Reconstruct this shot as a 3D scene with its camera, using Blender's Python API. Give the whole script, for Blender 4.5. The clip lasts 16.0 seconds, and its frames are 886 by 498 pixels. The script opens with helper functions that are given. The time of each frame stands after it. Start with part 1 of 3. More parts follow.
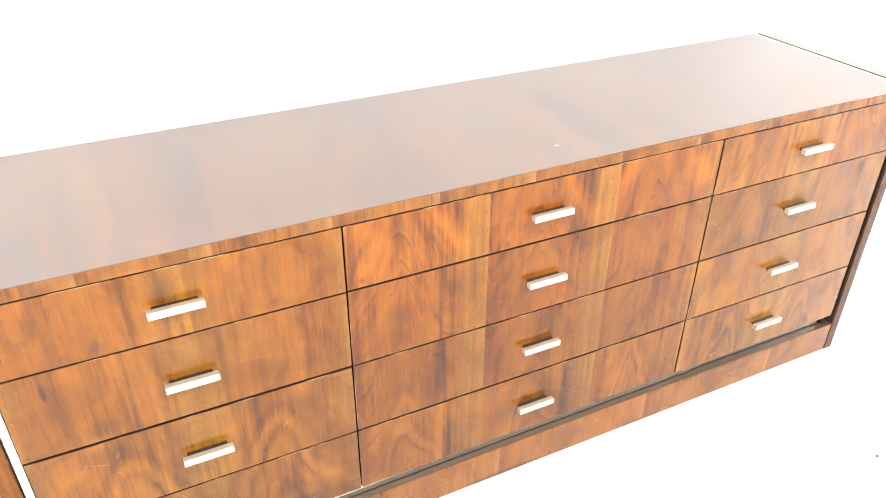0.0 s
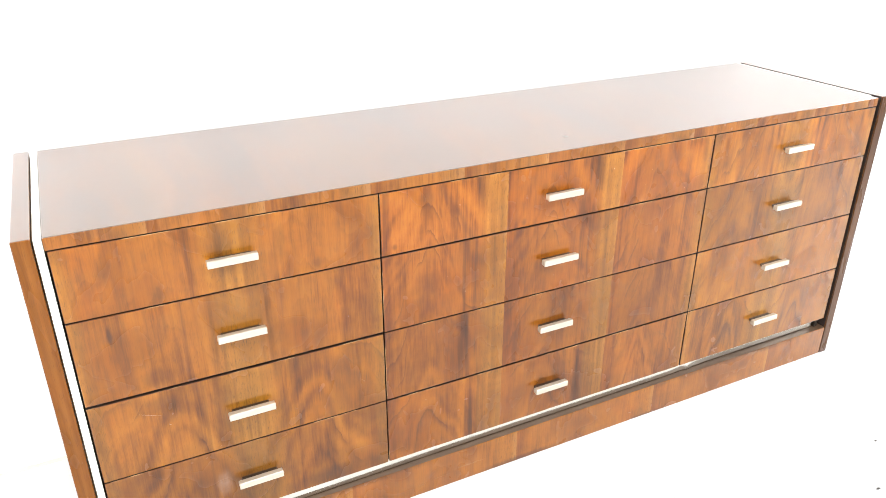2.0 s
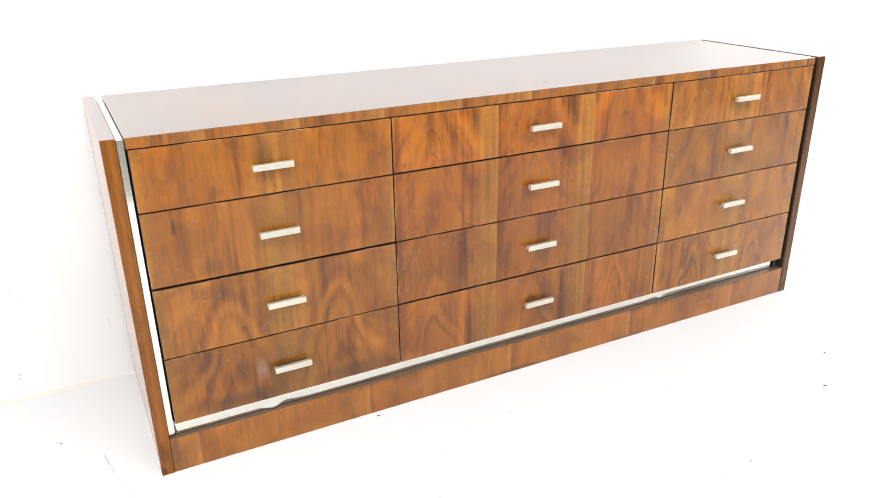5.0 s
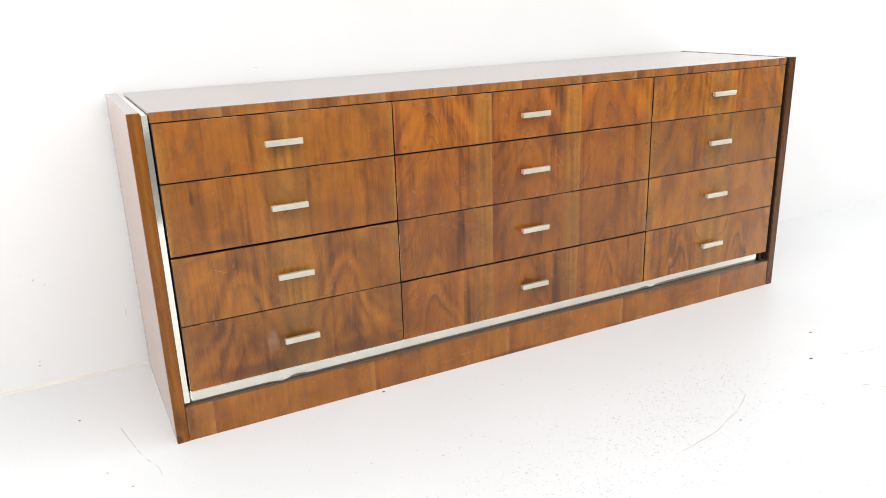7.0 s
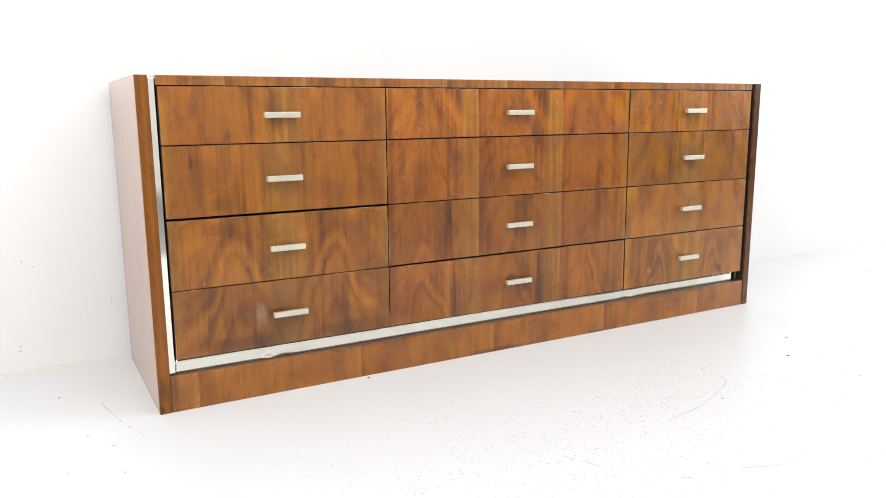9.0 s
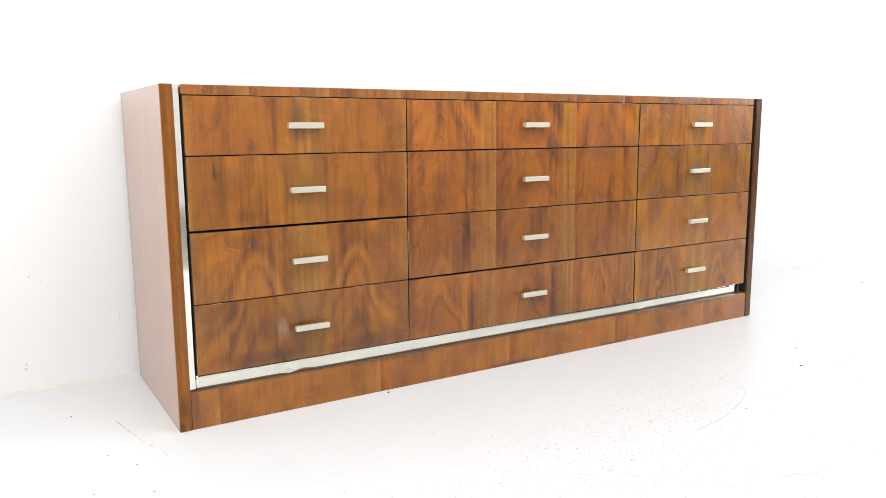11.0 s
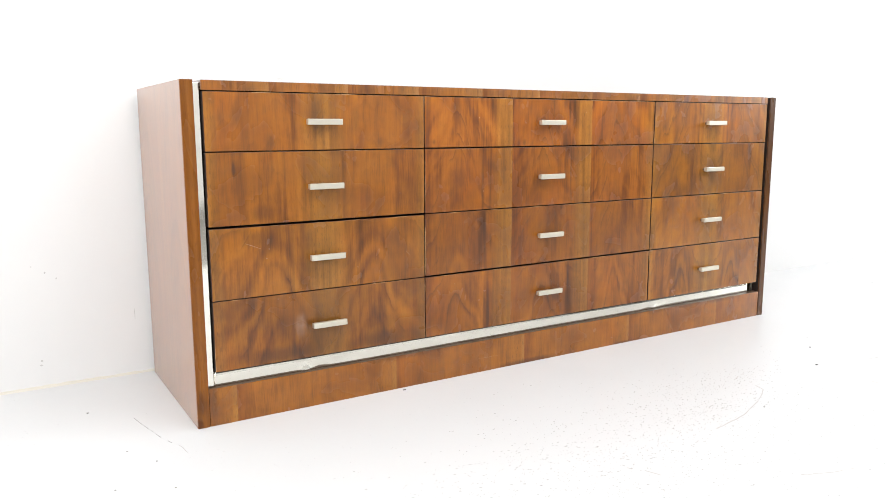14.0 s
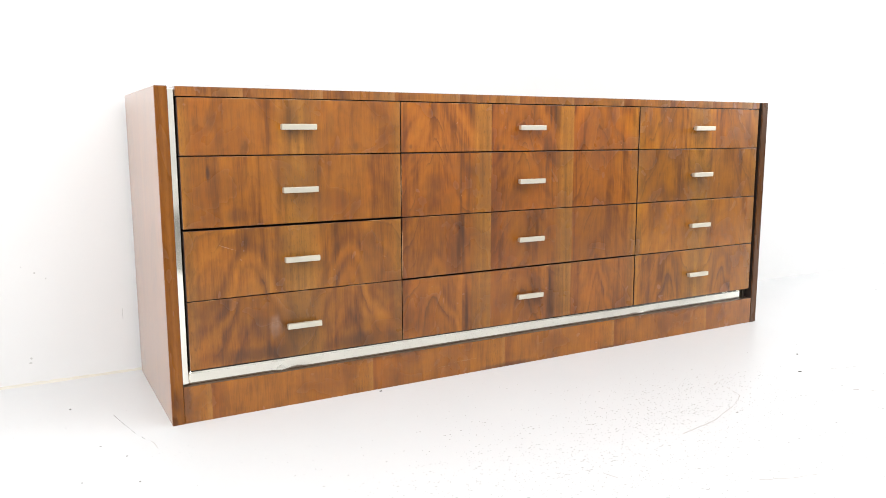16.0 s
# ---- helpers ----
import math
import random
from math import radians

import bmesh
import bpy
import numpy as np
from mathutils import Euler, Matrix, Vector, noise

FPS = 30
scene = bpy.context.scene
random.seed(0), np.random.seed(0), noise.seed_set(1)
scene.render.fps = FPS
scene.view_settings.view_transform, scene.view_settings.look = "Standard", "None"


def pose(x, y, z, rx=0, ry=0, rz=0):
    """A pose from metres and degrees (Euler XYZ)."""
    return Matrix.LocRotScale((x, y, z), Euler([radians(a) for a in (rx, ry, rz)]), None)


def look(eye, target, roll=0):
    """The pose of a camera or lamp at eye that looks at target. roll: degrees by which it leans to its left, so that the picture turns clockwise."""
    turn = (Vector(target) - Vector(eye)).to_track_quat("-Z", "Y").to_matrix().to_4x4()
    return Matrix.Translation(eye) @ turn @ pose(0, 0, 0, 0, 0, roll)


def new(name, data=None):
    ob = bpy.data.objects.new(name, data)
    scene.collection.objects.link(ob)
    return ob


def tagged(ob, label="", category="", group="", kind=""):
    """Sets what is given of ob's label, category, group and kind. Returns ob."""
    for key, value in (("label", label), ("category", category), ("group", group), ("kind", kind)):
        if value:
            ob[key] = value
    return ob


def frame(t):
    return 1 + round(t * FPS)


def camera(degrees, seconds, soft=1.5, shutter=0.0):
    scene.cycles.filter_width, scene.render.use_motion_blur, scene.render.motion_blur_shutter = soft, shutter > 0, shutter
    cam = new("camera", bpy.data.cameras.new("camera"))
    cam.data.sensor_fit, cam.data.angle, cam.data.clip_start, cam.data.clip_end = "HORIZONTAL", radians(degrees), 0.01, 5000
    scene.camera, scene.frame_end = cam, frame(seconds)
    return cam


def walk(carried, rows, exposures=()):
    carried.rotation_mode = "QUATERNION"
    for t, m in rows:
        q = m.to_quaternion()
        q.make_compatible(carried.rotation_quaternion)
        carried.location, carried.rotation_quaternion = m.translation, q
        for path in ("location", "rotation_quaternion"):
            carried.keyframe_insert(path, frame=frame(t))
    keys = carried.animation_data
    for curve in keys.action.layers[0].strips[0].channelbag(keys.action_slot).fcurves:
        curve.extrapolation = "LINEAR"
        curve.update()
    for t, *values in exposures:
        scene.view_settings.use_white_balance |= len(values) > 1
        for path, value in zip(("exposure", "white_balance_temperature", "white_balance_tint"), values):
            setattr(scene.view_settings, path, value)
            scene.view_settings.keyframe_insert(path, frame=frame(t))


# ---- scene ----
# The camera and its walk
cam = camera(60.7, 16.0, soft=0.35)
PATH = [
    (0, (0.27, -1.015, 1.354), (1.015, 0.509, 0.295), 0.3),
    (0.5, (0.206, -1.069, 1.322), (0.969, 0.482, 0.315), 0.2),
    (1, (0.163, -1.115, 1.296), (0.941, 0.463, 0.344), 0.1),
    (1.5, (0.141, -1.151, 1.267), (0.935, 0.447, 0.365), 0.1),
    (2, (0.12, -1.189, 1.233), (0.928, 0.427, 0.375), -0.0),
    (2.5, (0.109, -1.212, 1.193), (0.927, 0.416, 0.368), -0.1),
    (3, (0.095, -1.255, 1.152), (0.916, 0.381, 0.346), -0.2),
    (3.5, (0.07, -1.33, 1.139), (0.885, 0.314, 0.344), -0.4),
    (4, (0.046, -1.406, 1.125), (0.858, 0.244, 0.338), -0.5),
    (4.2, (0.032, -1.422, 1.118), (0.849, 0.227, 0.334), -0.5),
    (6.3, (-0.175, -1.632, 1.081), (0.689, 0.03, 0.381), -1.6),
    (6.5, (-0.165, -1.643, 1.058), (0.697, 0.028, 0.377), -1.7),
    (7, (-0.142, -1.654, 0.958), (0.727, 0.037, 0.338), -1.8),
    (7.5, (-0.154, -1.688, 0.861), (0.727, 0.022, 0.316), -1.7),
    (8, (-0.174, -1.712, 0.776), (0.73, 0.007, 0.299), -1.3),
    (8.5, (-0.203, -1.738, 0.717), (0.729, -0.016, 0.306), -0.8),
    (9, (-0.234, -1.745, 0.685), (0.729, -0.03, 0.322), -0.4),
    (9.2, (-0.247, -1.738, 0.679), (0.728, -0.028, 0.326), -0.3),
    (11.3, (-0.353, -1.659, 0.665), (0.691, 0.019, 0.353), -0.3),
    (11.5, (-0.36, -1.652, 0.664), (0.687, 0.023, 0.353), -0.3),
    (12, (-0.381, -1.637, 0.661), (0.677, 0.032, 0.353), -0.4),
    (12.5, (-0.393, -1.626, 0.661), (0.668, 0.04, 0.348), -0.3),
    (13, (-0.396, -1.624, 0.654), (0.663, 0.044, 0.344), -0.3),
    (13.5, (-0.394, -1.627, 0.658), (0.657, 0.046, 0.345), -0.1),
    (14, (-0.376, -1.644, 0.66), (0.662, 0.037, 0.345), -0.1),
    (14.5, (-0.342, -1.671, 0.659), (0.678, 0.021, 0.348), -0.1),
    (15, (-0.313, -1.697, 0.655), (0.689, 0.006, 0.348), -0.1),
    (15.5, (-0.288, -1.72, 0.66), (0.697, -0.006, 0.35), -0.0),
    (16, (-0.273, -1.734, 0.656), (0.7, -0.013, 0.358), -0.1),
]
EXPOSURES = [(0.0, 0.72), (2.0, 0.56), (4.0, 0.45), (6.5, -0.06), (7.5, -0.08), (9.0, -0.06), (11.5, 0.0), (16.0, 0.0)]
walk(cam, [(t, look(eye, target, roll)) for t, eye, target, roll in PATH], EXPOSURES)

# Sizes in metres: the dresser's left front corner stands at the origin, its front in the plane y = 0
W, D, H = 1.98, 0.472, 0.762
SIDE = 0.027                      # thickness of the side panels
WALL_Y = 0.492
FLOOR_SPLIT_Y = -2.02                   # where the white floor ends and the unseen darker floor begins
ROOM_X0, ROOM_X1, ROOM_Y0, ROOM_H = -2.4, 5.6, -5.0, 3.0

# ---- light ----
world = bpy.data.worlds.new("sky")
scene.world = world
world.use_nodes = True
wn = world.node_tree.nodes
sky = wn.new("ShaderNodeTexSky")
sky.sky_type, sky.sun_disc, sky.sun_elevation, sky.sun_rotation = "NISHITA", False, radians(35), radians(150)
world.node_tree.links.new(sky.outputs[0], wn["Background"].inputs[0])
wn["Background"].inputs[1].default_value = 0.1


def fill_lamp(name, eye, target, sx, sy, watts, colour):
    data = bpy.data.lights.new(name, "AREA")
    data.shape, data.size, data.size_y, data.energy, data.color = "RECTANGLE", sx, sy, watts, colour
    ob = new(name, data)
    ob.matrix_world = look(eye, target)
    return ob


# openings out of view, added to let the fill light in
WEST_OPENING = (-2.6, -0.6, 1.0, 2.6)      # y0, y1, z0, z1 of the opening in the wall on the near end's side
TOP_OPENING = (-1.3, 5.4, -2.9, -0.8)  # x0, x1, y0, y1 of the opening in the ceiling
EAST_OPENING = (-2.9, -0.7, 1.0, 2.7)      # the same in the wall beyond the dresser's far end
# unseen area lamps, added to brighten the dresser, wall and floor
fill_lamp("skylight_light", (2.05, -1.85, ROOM_H + 0.04), (2.05, -1.8501, 0), 6.6, 2.0, 153, (1.0, 0.995, 0.985))
fill_lamp("window_light", (ROOM_X1 + 0.02, -1.8, 1.85), (0, -1.8, 1.85), 2.1, 1.6, 128, (1.0, 0.995, 0.985))
fill_lamp("window_light", (ROOM_X0 - 0.02, -1.6, 1.8), (0, -1.6, 1.8), 1.9, 1.5, 121, (1.0, 0.995, 0.985))


# ---- materials ----
class Tree:
    """Short hand for shader nodes."""

    def __init__(self, name):
        self.mat = bpy.data.materials.new(name)
        self.mat.use_nodes = True
        self.t = self.mat.node_tree
        self.bsdf = self.t.nodes["Principled BSDF"]

    def put(self, socket, v):
        if isinstance(v, bpy.types.NodeSocket):
            self.t.links.new(v, socket)
        elif v is not None:
            socket.default_value = v

    def node(self, kind, **values):
        n = self.t.nodes.new(kind)
        for k, v in values.items():
            self.put(n.inputs[k], v)
        return n

    def math(self, op, a, b=None, c=None, clamp=False):
        n = self.t.nodes.new("ShaderNodeMath")
        n.operation, n.use_clamp = op, clamp
        for s, v in zip(n.inputs, (a, b, c)):
            self.put(s, v)
        return n.outputs[0]

    def span(self, v, a, b, c=0.0, d=1.0):
        n = self.t.nodes.new("ShaderNodeMapRange")
        n.interpolation_type = "SMOOTHSTEP"
        for s, x in zip(n.inputs[:5], (v, a, b, c, d)):
            self.put(s, x)
        return n.outputs[0]

    def xyz(self, x, y, z):
        n = self.t.nodes.new("ShaderNodeCombineXYZ")
        for s, v in zip(n.inputs, (x, y, z)):
            self.put(s, v)
        return n.outputs[0]

    def noise(self, vec, scale, detail=2.0, rough=0.5, w=None, distortion=0.0):
        n = self.t.nodes.new("ShaderNodeTexNoise")
        if w is not None:
            n.noise_dimensions = "1D"
            self.put(n.inputs["W"], w)
        else:
            self.put(n.inputs["Vector"], vec)
            self.put(n.inputs["Distortion"], distortion)
        self.put(n.inputs["Scale"], scale)
        self.put(n.inputs["Detail"], detail)
        self.put(n.inputs["Roughness"], rough)
        return n.outputs[0]

    def mix(self, f, a, b, kind="MIX"):
        n = self.t.nodes.new("ShaderNodeMix")
        n.data_type, n.blend_type = "RGBA", kind
        self.put(n.inputs[0], f)
        self.put(n.inputs[6], (*a, 1) if isinstance(a, tuple) else a)
        self.put(n.inputs[7], (*b, 1) if isinstance(b, tuple) else b)
        return n.outputs[2]

    def ramp(self, f, stops):
        n = self.t.nodes.new("ShaderNodeValToRGB")
        self.put(n.inputs[0], f)
        e = n.color_ramp.elements
        while len(e) < len(stops):
            e.new(0.5)
        for el, (p, c) in zip(e, stops):
            el.position, el.color = p, (*c, 1)
        return n.outputs[0]

    def place(self):
        c = self.t.nodes.new("ShaderNodeTexCoord")
        s = self.t.nodes.new("ShaderNodeSeparateXYZ")
        self.t.links.new(c.outputs["Object"], s.inputs[0])
        return c.outputs["Object"], s.outputs

    def bump(self, height, strength, distance):
        n = self.node("ShaderNodeBump", Strength=strength, Distance=distance, Height=height)
        self.put(self.bsdf.inputs["Normal"], n.outputs[0])
        return n.outputs[0]

    def set(self, **values):
        names = {"colour": "Base Color", "rough": "Roughness", "metal": "Metallic", "coat": "Coat Weight", "coat_rough": "Coat Roughness",
                 "ior": "IOR", "coat_ior": "Coat IOR"}
        for k, v in values.items():
            self.put(self.bsdf.inputs[names[k]], (*v, 1) if isinstance(v, tuple) else v)
        return self.mat


FRONT_COAT = 0.95                 # how much of the clear lacquer is left on the drawer fronts
WOOD_DARK, WOOD_DEEP, WOOD_MID, WOOD_LIGHT, WOOD_GOLD = (0.048, 0.015, 0.004), (0.120, 0.038, 0.006), (0.240, 0.080, 0.009), (0.305, 0.113, 0.013), (0.35, 0.155, 0.021)


def walnut(name, cross, grain, fold, off, per, heart, arch=70.0, tone=1.0, marks=(), gloss=0.15, figure=1.0, coat_ior=1.5, coat=0.25, sapwood=0.75, relief=0.10, fine_grain=1.0, streak_at=None, clouding=0.6, striping=1.0):
    """Lacquered walnut veneer. cross, grain: the axes across and along the grain. fold 'slip' or 'book': how the leaves of veneer,
    per wide, follow one another from off. heart: where in a leaf the cathedral figure stands."""
    k = Tree(name)
    vec, axes = k.place()
    c, g = axes["XYZ".index(cross)], axes["XYZ".index(grain)]
    info = k.t.nodes.new("ShaderNodeObjectInfo")
    rnd = info.outputs["Random"]
    if fold == "slip":
        leaf = k.math("DIVIDE", k.math("SUBTRACT", c, off), per)
        u = k.math("MULTIPLY", k.math("FRACT", leaf), per)
        sap = k.span(u, per - 0.085, per - 0.022)
        stripy = k.math("MULTIPLY", k.span(u, per - 0.135, per - 0.095), k.math("SUBTRACT", 1.0, sap))
        edge = k.math("MULTIPLY", k.math("FLOOR", leaf), 0.37)
    else:
        u = k.math("PINGPONG", k.math("SUBTRACT", c, off), per)
        sap = k.span(u, 0.058, -0.004)
        stripy = k.span(u, per - 0.07, per)
        edge = 0.0
    # wandering of the grain, slow and quick
    slow = k.noise(k.xyz(k.math("MULTIPLY", c, 9.0), k.math("MULTIPLY", g, 3.2), k.math("MULTIPLY", rnd, 5.0)), 1.0, 2.0)
    quick = k.noise(k.xyz(k.math("MULTIPLY", u, 130.0), k.math("MULTIPLY", g, 22.0), edge), 1.0, 3.0, 0.6)
    uu = k.math("ADD", u, k.math("MULTIPLY", k.math("SUBTRACT", slow, 0.5), 0.085))
    d = k.math("SUBTRACT", uu, heart)
    f = k.math("ADD", k.math("ADD", g, k.math("MULTIPLY", rnd, 0.23)), k.math("MULTIPLY", k.math("MULTIPLY", d, d), arch))
    f = k.math("ADD", f, k.math("MULTIPLY", k.math("SUBTRACT", slow, 0.5), 0.17))
    f = k.math("ADD", f, k.math("MULTIPLY", k.math("SUBTRACT", quick, 0.5), 0.018))
    middle = k.noise(k.xyz(k.math("MULTIPLY", c, 24.0), k.math("MULTIPLY", g, 7.0), 2.0), 1.0, 2.0)
    f = k.math("ADD", f, k.math("MULTIPLY", k.math("SUBTRACT", middle, 0.5), 0.06))
    f = k.math("ADD", f, edge)
    broad = k.noise(None, 6.0, 1.0, w=f)
    rings = k.noise(None, 22.0, 1.5, 0.5, w=f)
    value = k.math("ADD", k.math("MULTIPLY", broad, 0.6), k.math("MULTIPLY", rings, 0.4))
    col = k.ramp(value, [(0.22, WOOD_DARK), (0.36, WOOD_DEEP), (0.50, WOOD_MID), (0.70, WOOD_LIGHT)])
    col = k.mix(figure * 0.42, WOOD_MID, col)
    # each year's growth darkens slowly and ends in a sharp feathered edge
    year = k.math("FRACT", k.math("ADD", k.math("MULTIPLY", f, 15.0), k.math("MULTIPLY", k.noise(None, 4.0, 1.0, w=f), 5.0)))
    line = k.math("MULTIPLY", k.math("POWER", year, 3.5), k.span(year, 1.0, 0.93))
    keep = k.span(k.noise(k.xyz(k.math("MULTIPLY", c, 9.0), k.math("MULTIPLY", g, 6.0), k.math("MULTIPLY", rnd, 4.0)), 1.0, 1.0), 0.40, 0.62, 0.12, 1.0)
    col = k.mix(k.math("MULTIPLY", k.math("MULTIPLY", line, keep), 0.85 * figure), col, (0.070, 0.020, 0.004))
    # streaks along the grain
    bands = k.noise(k.xyz(k.math("MULTIPLY", c, 75.0), k.math("MULTIPLY", g, 2.2), k.math("MULTIPLY", rnd, 3.0)), 1.0, 3.0, 0.6)
    col = k.mix(0.44 * striping * figure, col, k.ramp(bands, [(0.28, (0.62, 0.58, 0.52)), (0.5, (1.0, 1.0, 1.0)), (0.72, (1.22, 1.26, 1.30))]), "MULTIPLY")
    vein = k.noise(k.xyz(k.math("MULTIPLY", u, 120.0), k.math("MULTIPLY", g, 3.0), k.math("ADD", edge, k.math("MULTIPLY", rnd, 2.0))), 1.0, 2.0, 0.6, distortion=0.3)
    col = k.mix(k.math("MULTIPLY", k.span(vein, 0.55, 0.66, 0.0, 0.70 * striping * figure), k.span(k.math("ADD", stripy, k.math("MULTIPLY", keep, 0.5)), 0.1, 0.8)), col, (0.060, 0.018, 0.004))
    # sapwood at the joints of the leaves
    streak = k.noise(k.xyz(k.math("MULTIPLY", u, 170.0), k.math("MULTIPLY", g, 1.5), edge), 1.0, 2.0)
    stripes = k.span(k.noise(k.xyz(k.math("MULTIPLY", u, 210.0), k.math("MULTIPLY", g, 1.2), edge), 1.0, 1.0), 0.42, 0.60)
    col = k.mix(k.math("MULTIPLY", k.math("MULTIPLY", stripy, stripes), 0.55 * figure), col, (0.085, 0.027, 0.006))
    gold = k.mix(k.span(streak, 0.25, 0.60), (0.225, 0.088, 0.013), WOOD_GOLD)
    col = k.mix(k.math("MULTIPLY", sap, sapwood), col, gold)
    if fold == "slip" and per > 0.1:    # the redder heartwood on the other side of the joint
        col = k.mix(k.span(u, 0.045, 0.004, 0.0, 0.75 * figure), col, (0.74, 0.62, 0.55), "MULTIPLY")
    if streak_at:
        away = k.math("ABSOLUTE", k.math("SUBTRACT", k.math("ADD", c, k.math("MULTIPLY", k.math("SUBTRACT", slow, 0.5), 0.006)), streak_at))
        col = k.mix(k.span(away, 0.0075, 0.0004, 0.0, 0.30), col, (0.42, 0.17, 0.03))
    # clouds of darker and redder wood, as the lacquer has aged
    cloud = k.noise(k.xyz(k.math("MULTIPLY", c, 18.0), k.math("MULTIPLY", g, 6.5 if clouding > 0.65 else 3.5), k.math("MULTIPLY", rnd, 9.0)), 1.0, 3.0, 0.55, distortion=0.5)
    col = k.mix(k.span(cloud, 0.40, 0.70, 0.0, clouding * figure), col, (0.46, 0.42, 0.36), "MULTIPLY")
    glow = k.noise(k.xyz(k.math("MULTIPLY", c, 16.0), k.math("MULTIPLY", g, 6.0 if clouding > 0.65 else 3.0), k.math("ADD", k.math("MULTIPLY", rnd, 7.0), 3.0)), 1.0, 2.0, 0.5, distortion=0.6)
    col = k.mix(k.span(glow, 0.48, 0.72, 0.0, 0.6 * figure), col, (1.45, 1.46, 1.20), "MULTIPLY")
    red = k.noise(vec, 7.0, 2.0, 0.5)
    col = k.mix(k.span(red, 0.45, 0.75, 0.0, 0.5 * figure), col, (1.10, 0.92, 0.75), "MULTIPLY")
    # pores: short dark dashes along the grain
    pore = k.noise(k.xyz(k.math("MULTIPLY", c, 800.0), k.math("MULTIPLY", g, 40.0), 0.0), 1.0, 2.0, 0.6)
    pores = k.span(pore, 0.56, 0.72)
    col = k.mix(k.math("MULTIPLY", pores, k.math("MULTIPLY", k.math("ADD", k.math("MULTIPLY", sap, 0.75), 0.28), fine_grain)), col, (0.05, 0.018, 0.007))
    fine = k.noise(k.xyz(k.math("MULTIPLY", c, 320.0), k.math("MULTIPLY", g, 4.0), 0.0), 1.0, 3.0, 0.6)
    col = k.mix(k.math("ADD", k.math("MULTIPLY", sap, 0.25 * fine_grain), 0.30 * fine_grain), col, k.ramp(fine, [(0.3, (0.62, 0.62, 0.62)), (0.7, (1.28, 1.28, 1.28))]), "MULTIPLY")
    # knots and dark stains
    for mx, mg, rx, rg, depth in marks:
        ex = k.math("DIVIDE", k.math("SUBTRACT", c, mx), rx)
        eg = k.math("DIVIDE", k.math("SUBTRACT", g, mg), rg)
        dist = k.math("SQRT", k.math("ADD", k.math("MULTIPLY", ex, ex), k.math("MULTIPLY", eg, eg)))
        dist = k.math("ADD", dist, k.math("MULTIPLY", k.math("SUBTRACT", quick, 0.5), 1.6))
        col = k.mix(k.span(dist, 1.1, 0.25, 0.0, depth), col, (0.035, 0.014, 0.008))
    rough = k.span(cloud, 0.3, 0.7, gloss, gloss + (0.07 if coat < 0.5 else 0.0))
    hue = k.t.nodes.new("ShaderNodeHueSaturation")
    k.put(hue.inputs["Color"], k.mix(1.0, col, info.outputs["Color"], "MULTIPLY"))
    hue.inputs["Saturation"].default_value = 1.035
    k.put(hue.inputs["Value"], k.math("MULTIPLY", k.math("ADD", k.math("MULTIPLY", rnd, 0.22), 0.88), tone))
    k.bump(k.math("SUBTRACT", fine, k.math("MULTIPLY", pores, 0.7)), relief, 0.0004)
    return k.set(colour=hue.outputs[0], rough=k.math("ADD", rough, 0.08), coat=coat, coat_rough=rough if coat > 0.5 else k.math("MULTIPLY", rough, 0.5), ior=1.34, coat_ior=coat_ior)


